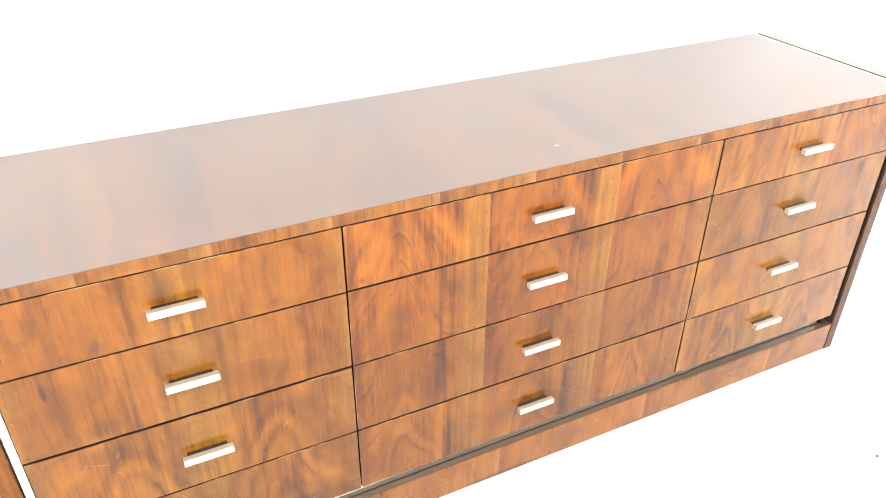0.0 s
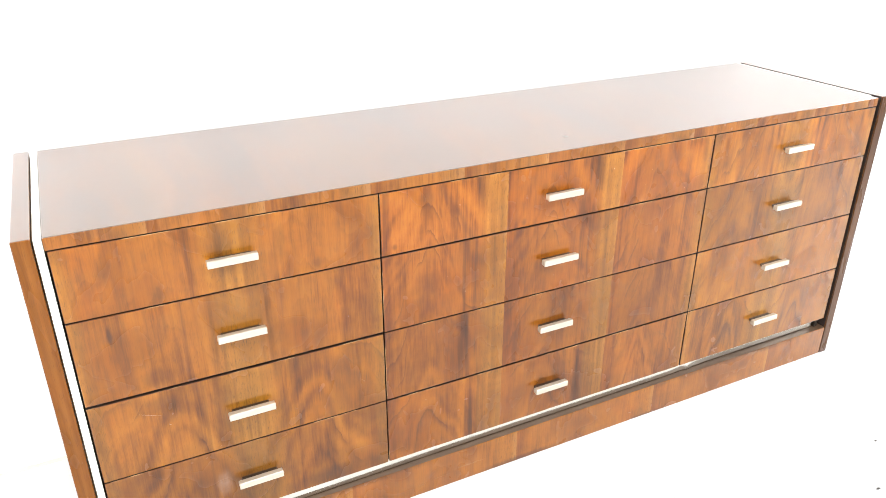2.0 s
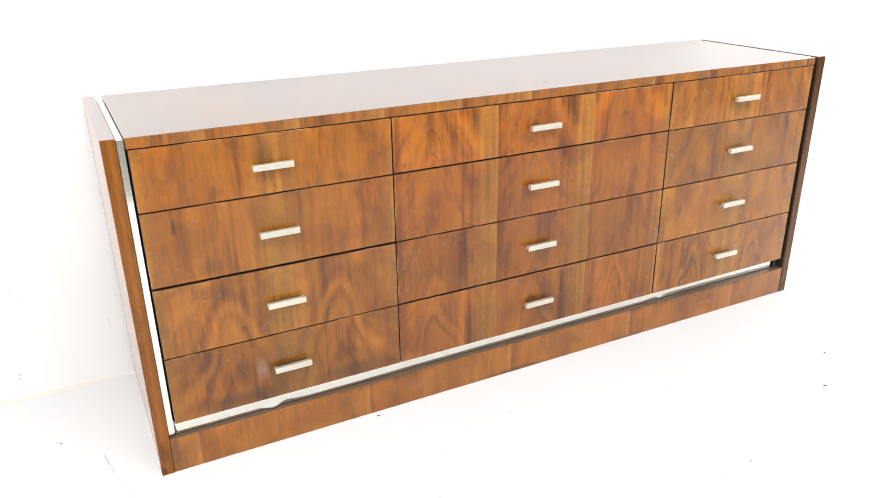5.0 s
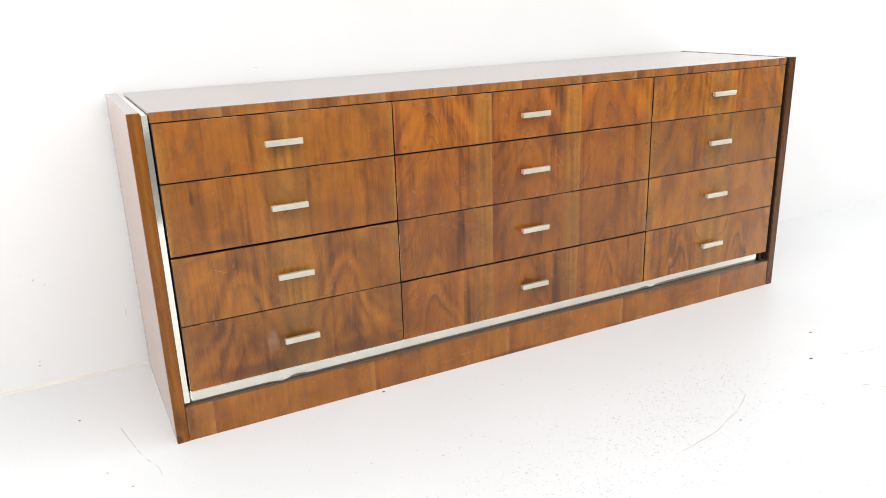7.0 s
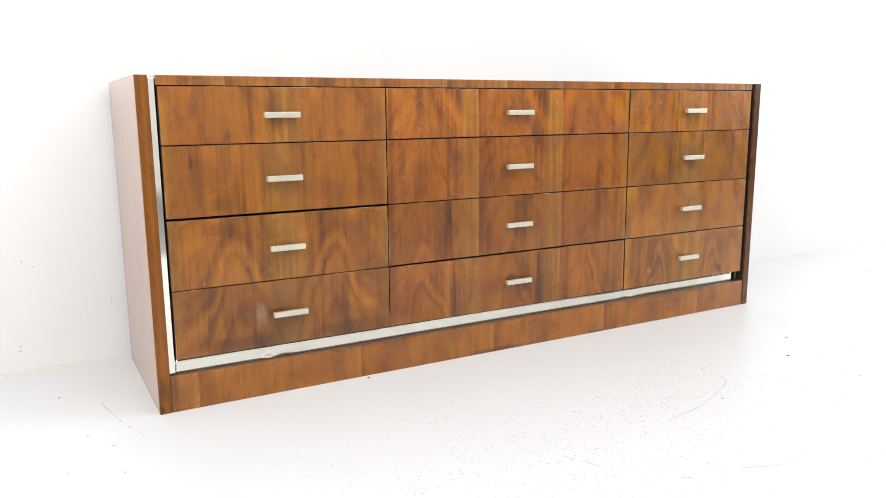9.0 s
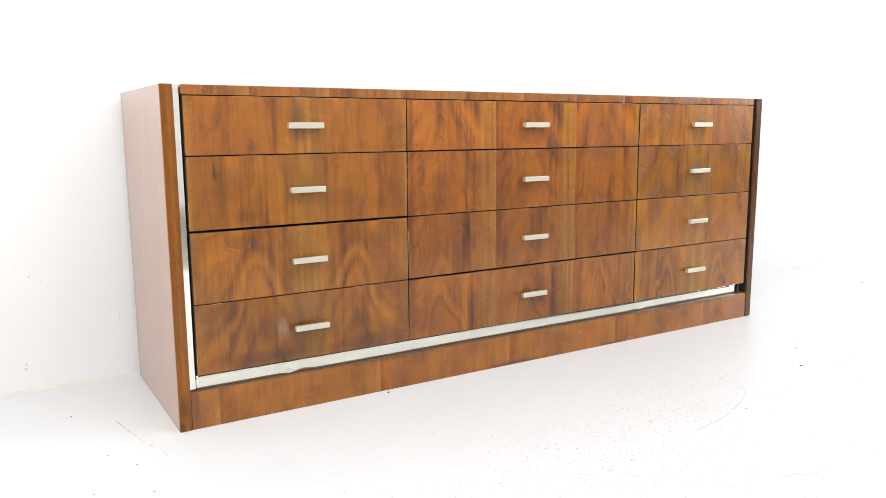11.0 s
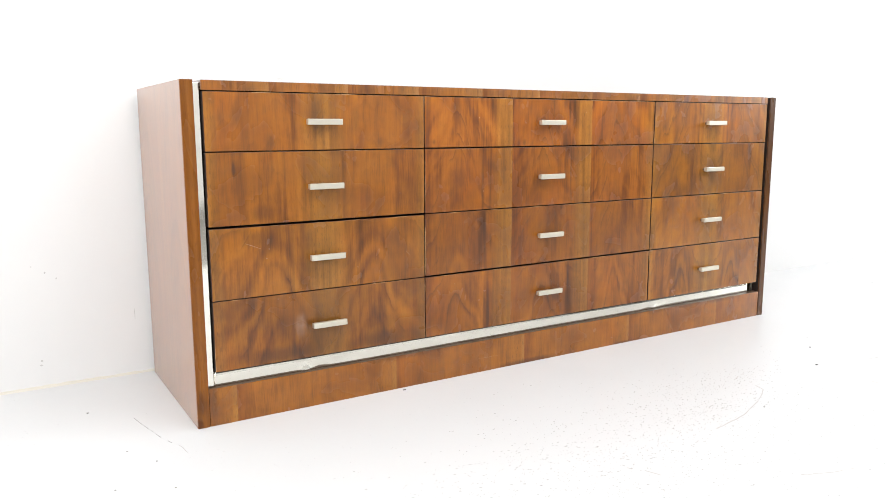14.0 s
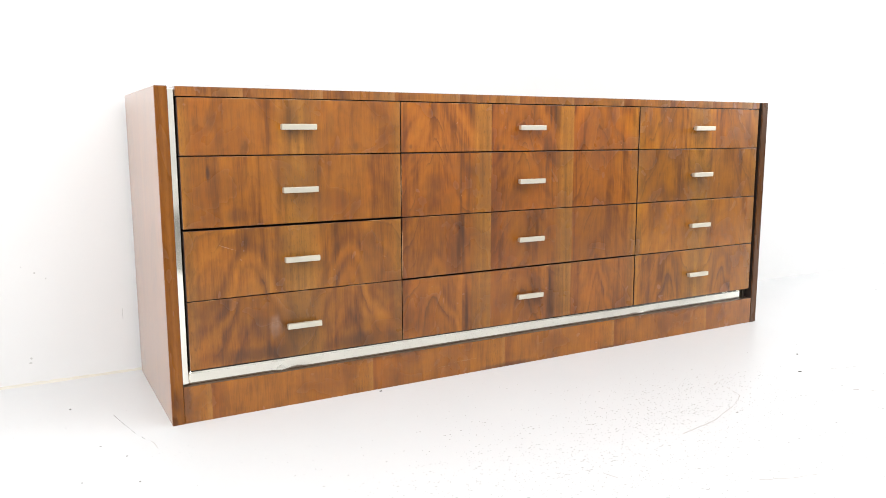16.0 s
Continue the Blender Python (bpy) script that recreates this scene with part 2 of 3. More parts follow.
def lacquered_veneer(name, fold, off, per, heart, arch=40.0, marks=(), smear=None, chips=0.0, gold=0.55, lines=0.6, streaky=1.0, banding=0.36, plain_above=9.0, mottle=1.0):
    """Old lacquered walnut veneer on the drawer fronts, grain upright. fold 'slip' or 'book': how the leaves, per wide, follow one
    another from off. heart: where in a leaf the arched figure stands. The object colour tints a front, its alpha shifts the figure."""
    k = Tree(name)
    vec, axes = k.place()
    c, g = axes[0], axes[2]
    info = k.t.nodes.new("ShaderNodeObjectInfo")
    phase = info.outputs["Alpha"]
    mul, add, sub = (lambda a, b: k.math("MULTIPLY", a, b)), (lambda a, b: k.math("ADD", a, b)), (lambda a, b: k.math("SUBTRACT", a, b))
    if fold == "slip":
        leaf = k.math("DIVIDE", sub(c, off), per)
        u = mul(k.math("FRACT", leaf), per)
        edge = mul(k.math("FLOOR", leaf), 0.31)
        sap = k.span(u, per - 0.075, per - 0.030)
        stripy = mul(k.span(u, per - 0.125, per - 0.085), k.span(u, per - 0.030, per - 0.060))
        stripy = add(stripy, k.span(u, 0.040, 0.012))
    else:
        u = k.math("PINGPONG", sub(c, off), per)
        edge = 0.0
        sap = k.math("MAXIMUM", k.span(u, 0.075, 0.005), k.span(u, per - 0.030, per - 0.004, 0.0, 0.75))
        stripy = mul(k.span(u, 0.020, 0.060), k.span(u, 0.110, 0.075))
    seat = add(mul(phase, 7.0), edge)

    def grain(across, along, scale_in=u, detail=3.0, rough=0.55, distortion=0.0, shift=0.0):
        return k.noise(k.xyz(mul(scale_in, across), mul(g, along), add(seat, shift)), 1.0, detail, rough, distortion=distortion)

    wander = grain(11.0, 4.5, detail=2.0)
    ragged = grain(150.0, 30.0, detail=3.0, rough=0.6, shift=1.3)
    d = sub(add(u, mul(sub(wander, 0.5), 0.075)), heart)
    bow = k.math("SQRT", add(mul(d, d), 0.00035))
    f = add(add(g, mul(phase, 0.31)), add(mul(k.math("DIVIDE", mul(d, d), add(1.0, mul(mul(d, d), 260.0))), arch), mul(bow, 0.6)))
    f = add(f, mul(sub(grain(14.0, 3.6, detail=2.0, shift=4.0), 0.5), 0.13))
    f = add(f, mul(sub(grain(45.0, 14.0, detail=2.0, shift=5.0), 0.5), 0.034))
    f = add(f, mul(sub(ragged, 0.5), 0.020))
    # broad tone of the growth, soft streaks and clouds
    bands = k.noise(None, 14.0, 1.0, 0.5, w=f)
    streak = grain(55.0, 1.6, detail=4.0, rough=0.6, shift=2.0)
    fibre = grain(190.0, 9.0, scale_in=c, detail=3.0, rough=0.65, shift=2.6)
    smoke = grain(19.0, 4.2, scale_in=c, detail=3.0, rough=0.5, distortion=0.5, shift=6.0)
    year = k.math("FRACT", add(mul(f, 7.0), mul(k.noise(None, 5.0, 1.0, w=f), 3.0)))
    keep = k.span(grain(14.0, 7.0, detail=1.0, shift=8.0), 0.44, 0.60)
    clear = k.span(g, plain_above + 0.10, plain_above - 0.08, 0.25, 1.0)
    v = add(0.5, mul(sub(bands, 0.5), mul(clear, banding)))
    v = add(v, mul(sub(streak, 0.5), add(mul(stripy, 0.62 * streaky), 0.52 * mottle)))
    v = add(v, mul(sub(fibre, 0.5), 0.24))
    v = add(v, mul(sub(grain(480.0, 22.0, scale_in=c, detail=2.0, rough=0.6, shift=2.9), 0.5), 0.24))
    v = add(v, mul(sub(smoke, 0.5), 0.80 * mottle))
    v = add(0.5, mul(sub(v, 0.5), 1.18))
    col = k.ramp(v, [(0.12, (0.045, 0.015, 0.003)), (0.34, (0.150, 0.046, 0.004)), (0.52, (0.272, 0.089, 0.006)), (0.74, (0.362, 0.131, 0.009)), (0.95, (0.410, 0.164, 0.014))])
    # the year's sharp, ragged line, clear in some places and lost in others
    line = mul(k.math("POWER", year, 9.0), k.span(year, 1.0, 0.97))
    col = k.mix(mul(mul(line, keep), mul(clear, lines)), col, (0.055, 0.018, 0.005))
    col = k.mix(mul(k.span(year, 0.30, 0.02), mul(keep, 0.10)), col, (0.40, 0.18, 0.04))
    # dark veins along the grain
    vein = grain(95.0, 2.4, detail=2.0, rough=0.6, distortion=0.4, shift=9.0)
    col = k.mix(mul(k.span(vein, 0.56, 0.68), add(mul(stripy, 0.38 * streaky), 0.10)), col, (0.060, 0.021, 0.006))
    # olive sapwood beside the joints
    pale = k.mix(k.span(grain(80.0, 2.2, detail=5.0, rough=0.65, shift=3.0), 0.30, 0.68), (0.190, 0.078, 0.010), (0.385, 0.172, 0.022))
    col = k.mix(mul(sap, gold), col, pale)
    if fold == "slip":
        col = k.mix(k.span(u, 0.045, 0.004, 0.0, 0.85), col, (0.76, 0.66, 0.60), "MULTIPLY")
        col = k.mix(k.span(u, per - 0.016, per - 0.002, 0.0, 0.42), col, (0.40, 0.19, 0.035))
    # shimmer across the grain, redder and duller clouds as the lacquer aged
    shimmer = grain(26.0, 42.0, scale_in=c, detail=2.0, shift=11.0)
    col = k.mix(0.30, col, k.ramp(shimmer, [(0.30, (0.78, 0.77, 0.74)), (0.70, (1.20, 1.20, 1.18))]), "MULTIPLY")
    aged = grain(9.0, 7.0, scale_in=c, detail=3.0, distortion=0.5, shift=13.0)
    col = k.mix(k.span(aged, 0.44, 0.70, 0.0, 0.60), col, (0.62, 0.55, 0.44), "MULTIPLY")
    warm = grain(8.0, 5.0, scale_in=c, detail=2.0, distortion=0.5, shift=15.0)
    col = k.mix(k.span(warm, 0.48, 0.72, 0.0, 0.60), col, (1.22, 1.12, 0.92), "MULTIPLY")
    # pores: short dark dashes, closest in the sapwood
    pores = k.span(k.noise(k.xyz(mul(c, 850.0), mul(g, 55.0), 0.0), 1.0, 2.0, 0.6), 0.55, 0.70)
    col = k.mix(mul(pores, add(mul(sap, 0.45), 0.28)), col, (0.050, 0.018, 0.006))

    def spot(x, z, rx, rz):
        ex, ez = k.math("DIVIDE", sub(c, x), rx), k.math("DIVIDE", sub(g, z), rz)
        r = k.math("SQRT", add(mul(ex, ex), mul(ez, ez)))
        return add(add(r, mul(sub(ragged, 0.5), 0.9)), mul(sub(wander, 0.5), 1.1))

    for x, z, rx, rz, depth in marks:
        col = k.mix(k.span(spot(x, z, rx, rz), 1.25, 0.25, 0.0, depth), col, (0.032, 0.013, 0.007))
    rough = k.span(aged, 0.3, 0.7, 0.20, 0.30)
    if smear:
        haze = mul(k.span(spot(*smear), 1.2, 0.2), k.span(grain(60.0, 40.0, detail=3.0, shift=17.0), 0.30, 0.70, 0.35, 1.0))
        col = k.mix(mul(haze, 0.42), col, (0.42, 0.32, 0.25))
    if chips:
        cell = k.t.nodes.new("ShaderNodeTexVoronoi")
        k.put(cell.inputs["Vector"], k.xyz(mul(c, 1.5), 0.0, g))
        k.put(cell.inputs["Scale"], 22.0)
        dot = mul(k.span(cell.outputs["Distance"], 0.040, 0.018), k.span(k.noise(vec, 5.0, 1.0), 0.52, 0.58))
        col = k.mix(mul(dot, chips), col, (0.75, 0.60, 0.45))
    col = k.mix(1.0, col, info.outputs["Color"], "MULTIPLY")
    k.bump(sub(fibre, mul(pores, 0.7)), 0.07, 0.0004)
    return k.set(colour=col, rough=add(rough, 0.10), coat=FRONT_COAT, coat_rough=rough, ior=1.18, coat_ior=1.5)


def painted(name, base, rough, blotch, grain_scale, relief):
    k = Tree(name)
    vec, axes = k.place()
    a = k.noise(vec, 1.3, 4.0, 0.6)
    b = k.noise(vec, grain_scale, 3.0, 0.6)
    col = k.mix(k.span(a, 0.3, 0.7), base, blotch)
    k.bump(b, 0.35, relief)
    return k.set(colour=col, rough=k.span(a, 0.3, 0.7, rough, rough + 0.12))


def metal(name, colour, rough, brushed=0.0, metallic=1.0):
    k = Tree(name)
    vec, axes = k.place()
    n = k.noise(vec, 14.0, 3.0, 0.6)
    s = k.noise(k.xyz(k.math("MULTIPLY", axes[0], 30.0), k.math("MULTIPLY", axes[1], 900.0), k.math("MULTIPLY", axes[2], 900.0)), 1.0, 2.0)
    col = k.mix(k.span(n, 0.35, 0.75, 0.0, 0.35), colour, tuple(v * 0.82 for v in colour))
    if brushed:
        k.bump(s, brushed, 0.0002)
    return k.set(colour=col, metal=metallic, rough=k.span(n, 0.3, 0.8, rough, rough * 1.6 + 0.02))


def plain(name, colour, rough):
    k = Tree(name)
    vec, axes = k.place()
    n = k.noise(vec, 30.0, 3.0, 0.6)
    return k.set(colour=k.mix(n, tuple(v * 0.7 for v in colour), colour), rough=rough)


def worn_glint_edge():
    """Dark lacquered edge, rubbed pale in patches; the pale also paints the bevel's highlight."""
    k = Tree("worn_glint_lacquer_edge")
    vec, axes = k.place()
    n = k.noise(vec, 7.0, 4.0, 0.7)
    return k.set(colour=k.mix(k.span(n, 0.50, 0.60), (0.10, 0.03, 0.008), (0.42, 0.23, 0.10)), rough=0.35)


def concrete_floor():
    """White painted concrete, pitted and scuffed."""
    k = Tree("painted_concrete")
    vec, axes = k.place()
    a = k.noise(vec, 1.1, 4.0, 0.6)
    b = k.noise(vec, 45.0, 4.0, 0.6)
    col = k.mix(k.span(a, 0.3, 0.7), (0.665, 0.672, 0.674), (0.640, 0.648, 0.650))
    v = k.t.nodes.new("ShaderNodeTexVoronoi")
    k.put(v.inputs["Vector"], k.xyz(k.math("MULTIPLY", axes[0], 0.8), axes[1], 0.0))
    k.put(v.inputs["Scale"], 75.0)
    zone = k.noise(vec, 2.3, 3.0, 0.6)
    size = k.math("MULTIPLY", k.span(zone, 0.44, 0.62), k.noise(vec, 26.0, 2.0))
    pit = k.span(v.outputs["Distance"], k.math("MULTIPLY", size, 0.22), k.math("MULTIPLY", size, 0.12))
    col = k.mix(k.math("MULTIPLY", pit, 0.40), col, (0.36, 0.35, 0.33))
    k.bump(k.math("SUBTRACT", b, k.math("MULTIPLY", pit, 0.8)), 0.25, 0.0010)
    return k.set(colour=col, rough=k.span(a, 0.3, 0.7, 0.30, 0.36), ior=1.45)


LEFT_C, RIGHT_C = 0.315, 1.665
M_LEFT = lacquered_veneer("veneer_bookmatched", "book", LEFT_C, 0.268, 0.118, gold=0.66, lines=0.85, streaky=0.5, banding=0.50, plain_above=0.42, mottle=0.72,
                          marks=((0.104, 0.572, 0.0045, 0.020, 0.75), (0.113, 0.690, 0.011, 0.036, 0.40), (0.190, 0.632, 0.013, 0.024, 0.38), (0.302, 0.685, 0.015, 0.060, 0.42), (0.398, 0.690, 0.013, 0.050, 0.34), (0.462, 0.628, 0.010, 0.016, 0.40),
                                 (0.165, 0.475, 0.030, 0.020, 0.35), (0.455, 0.470, 0.012, 0.040, 0.25), (0.150, 0.415, 0.050, 0.018, 0.22), (0.270, 0.400, 0.030, 0.030, 0.25), (0.495, 0.400, 0.030, 0.025, 0.25),
                                 (0.20, 0.140, 0.090, 0.022, 0.55), (0.45, 0.140, 0.085, 0.024, 0.52), (0.215, 0.205, 0.055, 0.024, 0.20)),
                          smear=(0.246, 0.205, 0.017, 0.032))
M_MID = lacquered_veneer("veneer_slipmatched", "slip", 0.576, 0.283, 0.105, 62.0, chips=0.65, gold=0.84, lines=0.75, mottle=0.60,
                         marks=((0.898, 0.622, 0.006, 0.010, 0.55), (0.613, 0.626, 0.006, 0.008, 0.5), (1.034, 0.440, 0.007, 0.008, 0.6)))
M_RIGHT = lacquered_veneer("veneer_far_column", "book", RIGHT_C, 0.268, 0.125, 62.0, gold=0.58, lines=0.75, streaky=0.7, mottle=0.75)
M_TOP = walnut("veneer_top", "X", "Y", "book", 0.20, 0.19, 0.10, 45.0, gloss=0.15, figure=1.15, fine_grain=0.25, tone=0.60, sapwood=0.35, coat_ior=2.4, coat=1.0, relief=0.012)
M_SIDE = walnut("veneer_side", "Y", "Z", "slip", -0.05, 0.30, 0.15, 25.0, gloss=0.20, figure=0.25, fine_grain=0.3, sapwood=0.1, tone=1.0, coat_ior=2.45, coat=1.0, relief=0.02)
M_EDGE = lacquered_veneer("edge_banding", "slip", 0.0, 0.19, 0.09, 10.0, gold=0.35, lines=0.05, streaky=0.5, banding=0.2, mottle=0.5)
M_PLINTH = lacquered_veneer("veneer_plinth", "slip", 0.09, 0.41, 0.2, 30.0, gold=0.15, lines=0.12, streaky=0.4, banding=0.18, mottle=0.28,
                            marks=((0.035, 0.05, 0.014, 0.05, 0.4), (0.93, 0.003, 0.10, 0.010, 0.6), (1.62, 0.086, 0.28, 0.011, 0.5), (0.55, 0.086, 0.15, 0.008, 0.4), (1.30, 0.002, 0.05, 0.006, 0.5)))
M_POST = walnut("solid_edge", "X", "Z", "slip", -0.0135, 0.027, 0.0, 200.0, sapwood=0.12, tone=0.70, coat=0.1, fine_grain=0.4, figure=0.5, streak_at=0.0150, marks=((0.012, 0.055, 0.016, 0.035, 0.5), (0.004, 0.010, 0.012, 0.018, 0.6)))
# the far panel's edge: the same wood at less than half the tone
M_POST_DARK = walnut("darker_solid_edge", "X", "Z", "slip", -0.0135, 0.027, 0.0, 200.0, tone=0.30, coat=0.1, fine_grain=0.4, sapwood=0.12, figure=0.5, streak_at=1.965)
M_WORN_GLINT = worn_glint_edge()
M_CHROME = metal("polished_chrome", (0.92, 0.89, 0.81), 0.06)
M_RAIL = metal("worn_chrome", (0.80, 0.775, 0.70), 0.10)
M_NICKEL = metal("satin_nickel", (0.66, 0.622, 0.525), 0.30, 0.10, 0.7)
M_BRACKET = metal("tarnished_metal", (0.14, 0.115, 0.09), 0.35)
M_SCRATCH = plain("raw_scratch", (0.42, 0.27, 0.15), 0.6)
M_LEDGE = plain("dull_dark_wood", (0.105, 0.062, 0.036), 0.42)
# near-black, so the shade inside the gaps lies in the colour
M_GAP_SHADE = plain("near_black_gap_shade", (0.020, 0.009, 0.005), 0.7)
M_WALL = painted("white_wall_paint", (0.730, 0.730, 0.726), 0.55, (0.708, 0.707, 0.702), 60.0, 0.0006)
M_CEIL = painted("grey_ceiling_paint", (0.34, 0.34, 0.33), 0.7, (0.30, 0.30, 0.29), 40.0, 0.0005)
M_DIM_WALL = painted("dim_unseen_wall", (0.17, 0.168, 0.162), 0.6, (0.15, 0.148, 0.142), 40.0, 0.0005)
M_FLOOR = concrete_floor()
M_DIM_FLOOR = painted("dim_unseen_floor", (0.23, 0.225, 0.215), 0.7, (0.19, 0.185, 0.18), 30.0, 0.0012)
M_CAULK = painted("old_caulk", (0.60, 0.56, 0.47), 0.5, (0.68, 0.66, 0.60), 90.0, 0.001)
M_MARK = plain("dark_mark", (0.05, 0.045, 0.04), 0.8)
M_SCUFF_DARK = plain("dark_scuff", (0.22, 0.21, 0.19), 0.8)
M_GRIT = plain("dark_grit", (0.37, 0.36, 0.335), 0.8)
M_WALLMARK = plain("pale_scuff", (0.60, 0.59, 0.575), 0.7)
M_SCUFF = plain("grey_scuff", (0.54, 0.50, 0.47), 0.8)


# ---- geometry helpers ----
def box(bm, x0, x1, y0, y1, z0, z1, bevel=0.0, segments=2):
    r = bmesh.ops.create_cube(bm, size=1.0, matrix=Matrix.LocRotScale(((x0 + x1) / 2, (y0 + y1) / 2, (z0 + z1) / 2), None, (x1 - x0, y1 - y0, z1 - z0)))
    if bevel:
        edges = list({e for v in r["verts"] for e in v.link_edges})
        bmesh.ops.bevel(bm, geom=edges, offset=bevel, segments=segments, affect="EDGES", profile=0.5)
    return bm


def part(name, bm, material, parent=None, label=""):
    me = bpy.data.meshes.new(name)
    bmesh.ops.recalc_face_normals(bm, faces=bm.faces)
    bm.to_mesh(me)
    bm.free()
    me.materials.append(material)
    ob = new(name, me)
    ob.parent = parent
    return tagged(ob, label)


def slab(*args, **kw):
    return box(bmesh.new(), *args, **kw)


# ---- the room ----
T = 0.15
floor = tagged(part("floor", slab(ROOM_X0 - T, ROOM_X1 + T, FLOOR_SPLIT_Y, WALL_Y + T, -0.12, 0.0), M_FLOOR), "white painted concrete floor, pitted and scuffed", "floor", kind="structure")
# unseen floor, added darker so the fronts and chrome mirror less light
floor_dim = tagged(part("floor_dim", slab(ROOM_X0 - T, ROOM_X1 + T, ROOM_Y0 - T, FLOOR_SPLIT_Y, -0.12, 0.0), M_DIM_FLOOR), "unseen grey floor, added darker to dim reflections", "floor", kind="structure")


def ceiling_with_opening():
    x0, x1, y0, y1 = TOP_OPENING
    bm = bmesh.new()
    for p0, p1, q0, q1 in ((ROOM_X0 - T, x0, ROOM_Y0 - T, WALL_Y + T), (x1, ROOM_X1 + T, ROOM_Y0 - T, WALL_Y + T), (x0, x1, ROOM_Y0 - T, y0), (x0, x1, y1, WALL_Y + T)):
        box(bm, p0, p1, q0, q1, ROOM_H, ROOM_H + 0.12)
    return bm


ceiling = tagged(part("ceiling", ceiling_with_opening(), M_CEIL), "plain grey painted ceiling, unseen, with an added opening for fill light", "ceiling", kind="structure")


def wall_behind():
    """The wall behind the dresser."""
    bm = slab(ROOM_X0 - T, ROOM_X1 + T, WALL_Y, WALL_Y + T, 0.0, ROOM_H)
    return bm


wall_north = tagged(part("wall_north", wall_behind(), M_WALL), "plain white painted wall with faint scuffs", "wall", kind="structure")


def wall_with_opening(axis, at, lo, hi, win):
    """A wall 0.15 thick with one opening, added for a fill lamp; axis 'y' runs along x."""
    a0, a1, z0, z1 = win
    bm = bmesh.new()
    for p0, p1, q0, q1 in ((lo, a0, 0, ROOM_H), (a1, hi, 0, ROOM_H), (a0, a1, 0, z0), (a0, a1, z1, ROOM_H)):
        if axis == "y":
            box(bm, p0, p1, at - T, at, q0, q1)
        else:
            box(bm, at, at + T, p0, p1, q0, q1)
    return bm


wall_south = tagged(part("wall_south", slab(ROOM_X0 - T, ROOM_X1 + T, ROOM_Y0 - T, ROOM_Y0, 0.0, ROOM_H), M_WALL), "plain white painted wall", "wall", kind="structure")
wall_west = tagged(part("wall_west", wall_with_opening("x", ROOM_X0 - T, ROOM_Y0, WALL_Y, WEST_OPENING), M_WALL), "plain white painted wall, unseen, with an added opening for fill light", "wall", kind="structure")
# out of view; coloured dark so that the far drawers reflect less light
wall_east = tagged(part("wall_east", wall_with_opening("x", ROOM_X1, ROOM_Y0, WALL_Y, EAST_OPENING), M_DIM_WALL), "unseen wall coloured dark to dim reflections, with an added opening for fill light", "wall", kind="structure")


def caulk_line():
    """The uneven bead of filler where wall and floor meet."""
    bm = bmesh.new()
    rng = random.Random(4)
    ring0 = None
    n = 180
    for i in range(n + 1):
        x = ROOM_X0 + (0.02 - ROOM_X0) * i / n
        r = 0.0055 + 0.004 * noise.noise((x * 3, 1, 0)) + 0.002 * rng.random()
        ring = [bm.verts.new((x, WALL_Y + 0.001, r)), bm.verts.new((x, WALL_Y - r * 0.45, r * 0.5)), bm.verts.new((x, WALL_Y - r, -0.001))]
        if ring0:
            for j in range(2):
                bm.faces.new((ring0[j], ring0[j + 1], ring[j + 1], ring[j]))
        ring0 = ring
    return bm


tagged(part("trim", caulk_line(), M_CAULK), "uneven yellowed filler bead along the foot of the wall", "trim", kind="structure")

# ---- the dresser ----
dresser = tagged(new("dresser"), "long low walnut dresser with chrome trim against a white wall", "dresser")

for x0, x1 in ((0.0, SIDE), (W - SIDE, W)):
    panel = part("side_panel", slab(x0, x1, 0.0035, D, 0.0, H, bevel=0.0016), M_SIDE, dresser, "glossy walnut veneer side panel")
    panel.data.materials.append(M_TOP)
    for f in panel.data.polygons:       # the upper end is finished like the top
        if f.normal.z > 0.5:
            f.material_index = 1
    if x0:                              # its inner face is near-black: the gap's shade put into the colour
        panel.data.materials.append(M_GAP_SHADE)
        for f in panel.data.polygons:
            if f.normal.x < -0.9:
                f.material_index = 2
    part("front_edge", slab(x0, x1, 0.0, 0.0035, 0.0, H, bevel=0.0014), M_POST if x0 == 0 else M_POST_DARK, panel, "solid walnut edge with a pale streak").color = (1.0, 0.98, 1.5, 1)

top = part("top_panel", slab(0.043, 1.9355, 0.0012, D - 0.002, 0.7408, H, bevel=0.0012), M_TOP, dresser, "glossy walnut veneer top")
part("front_edge", slab(0.043, 1.9355, 0.0, 0.0012, 0.7408, H - 0.0008), M_EDGE, top).color = (1.00, 1.05, 1.9, 0.3)

part("plinth", slab(SIDE + 0.0008, W - SIDE - 0.0008, 0.0015, D - 0.02, 0.0, 0.0865, bevel=0.001), M_PLINTH, dresser, "walnut veneer plinth")
part("carcass", slab(0.043, 1.937, 0.034, D - 0.004, 0.1245, 0.7404), M_GAP_SHADE, dresser, "inner carcass coloured near-black for the shade in the gaps")
part("back_panel", slab(SIDE, W - SIDE, D - 0.004, D - 0.0005, 0.02, 0.744), M_GAP_SHADE, dresser)

for x0, x1, front, upper in ((0.0286, 0.0420, 0.012, 0.7565), (1.9380, 1.9522, 0.030, 0.7605)):
    part("chrome_strip", slab(x0, x1, front, D - 0.006, 0.0900, upper, bevel=0.0008), M_CHROME, dresser, "mirror-polished chrome strip")


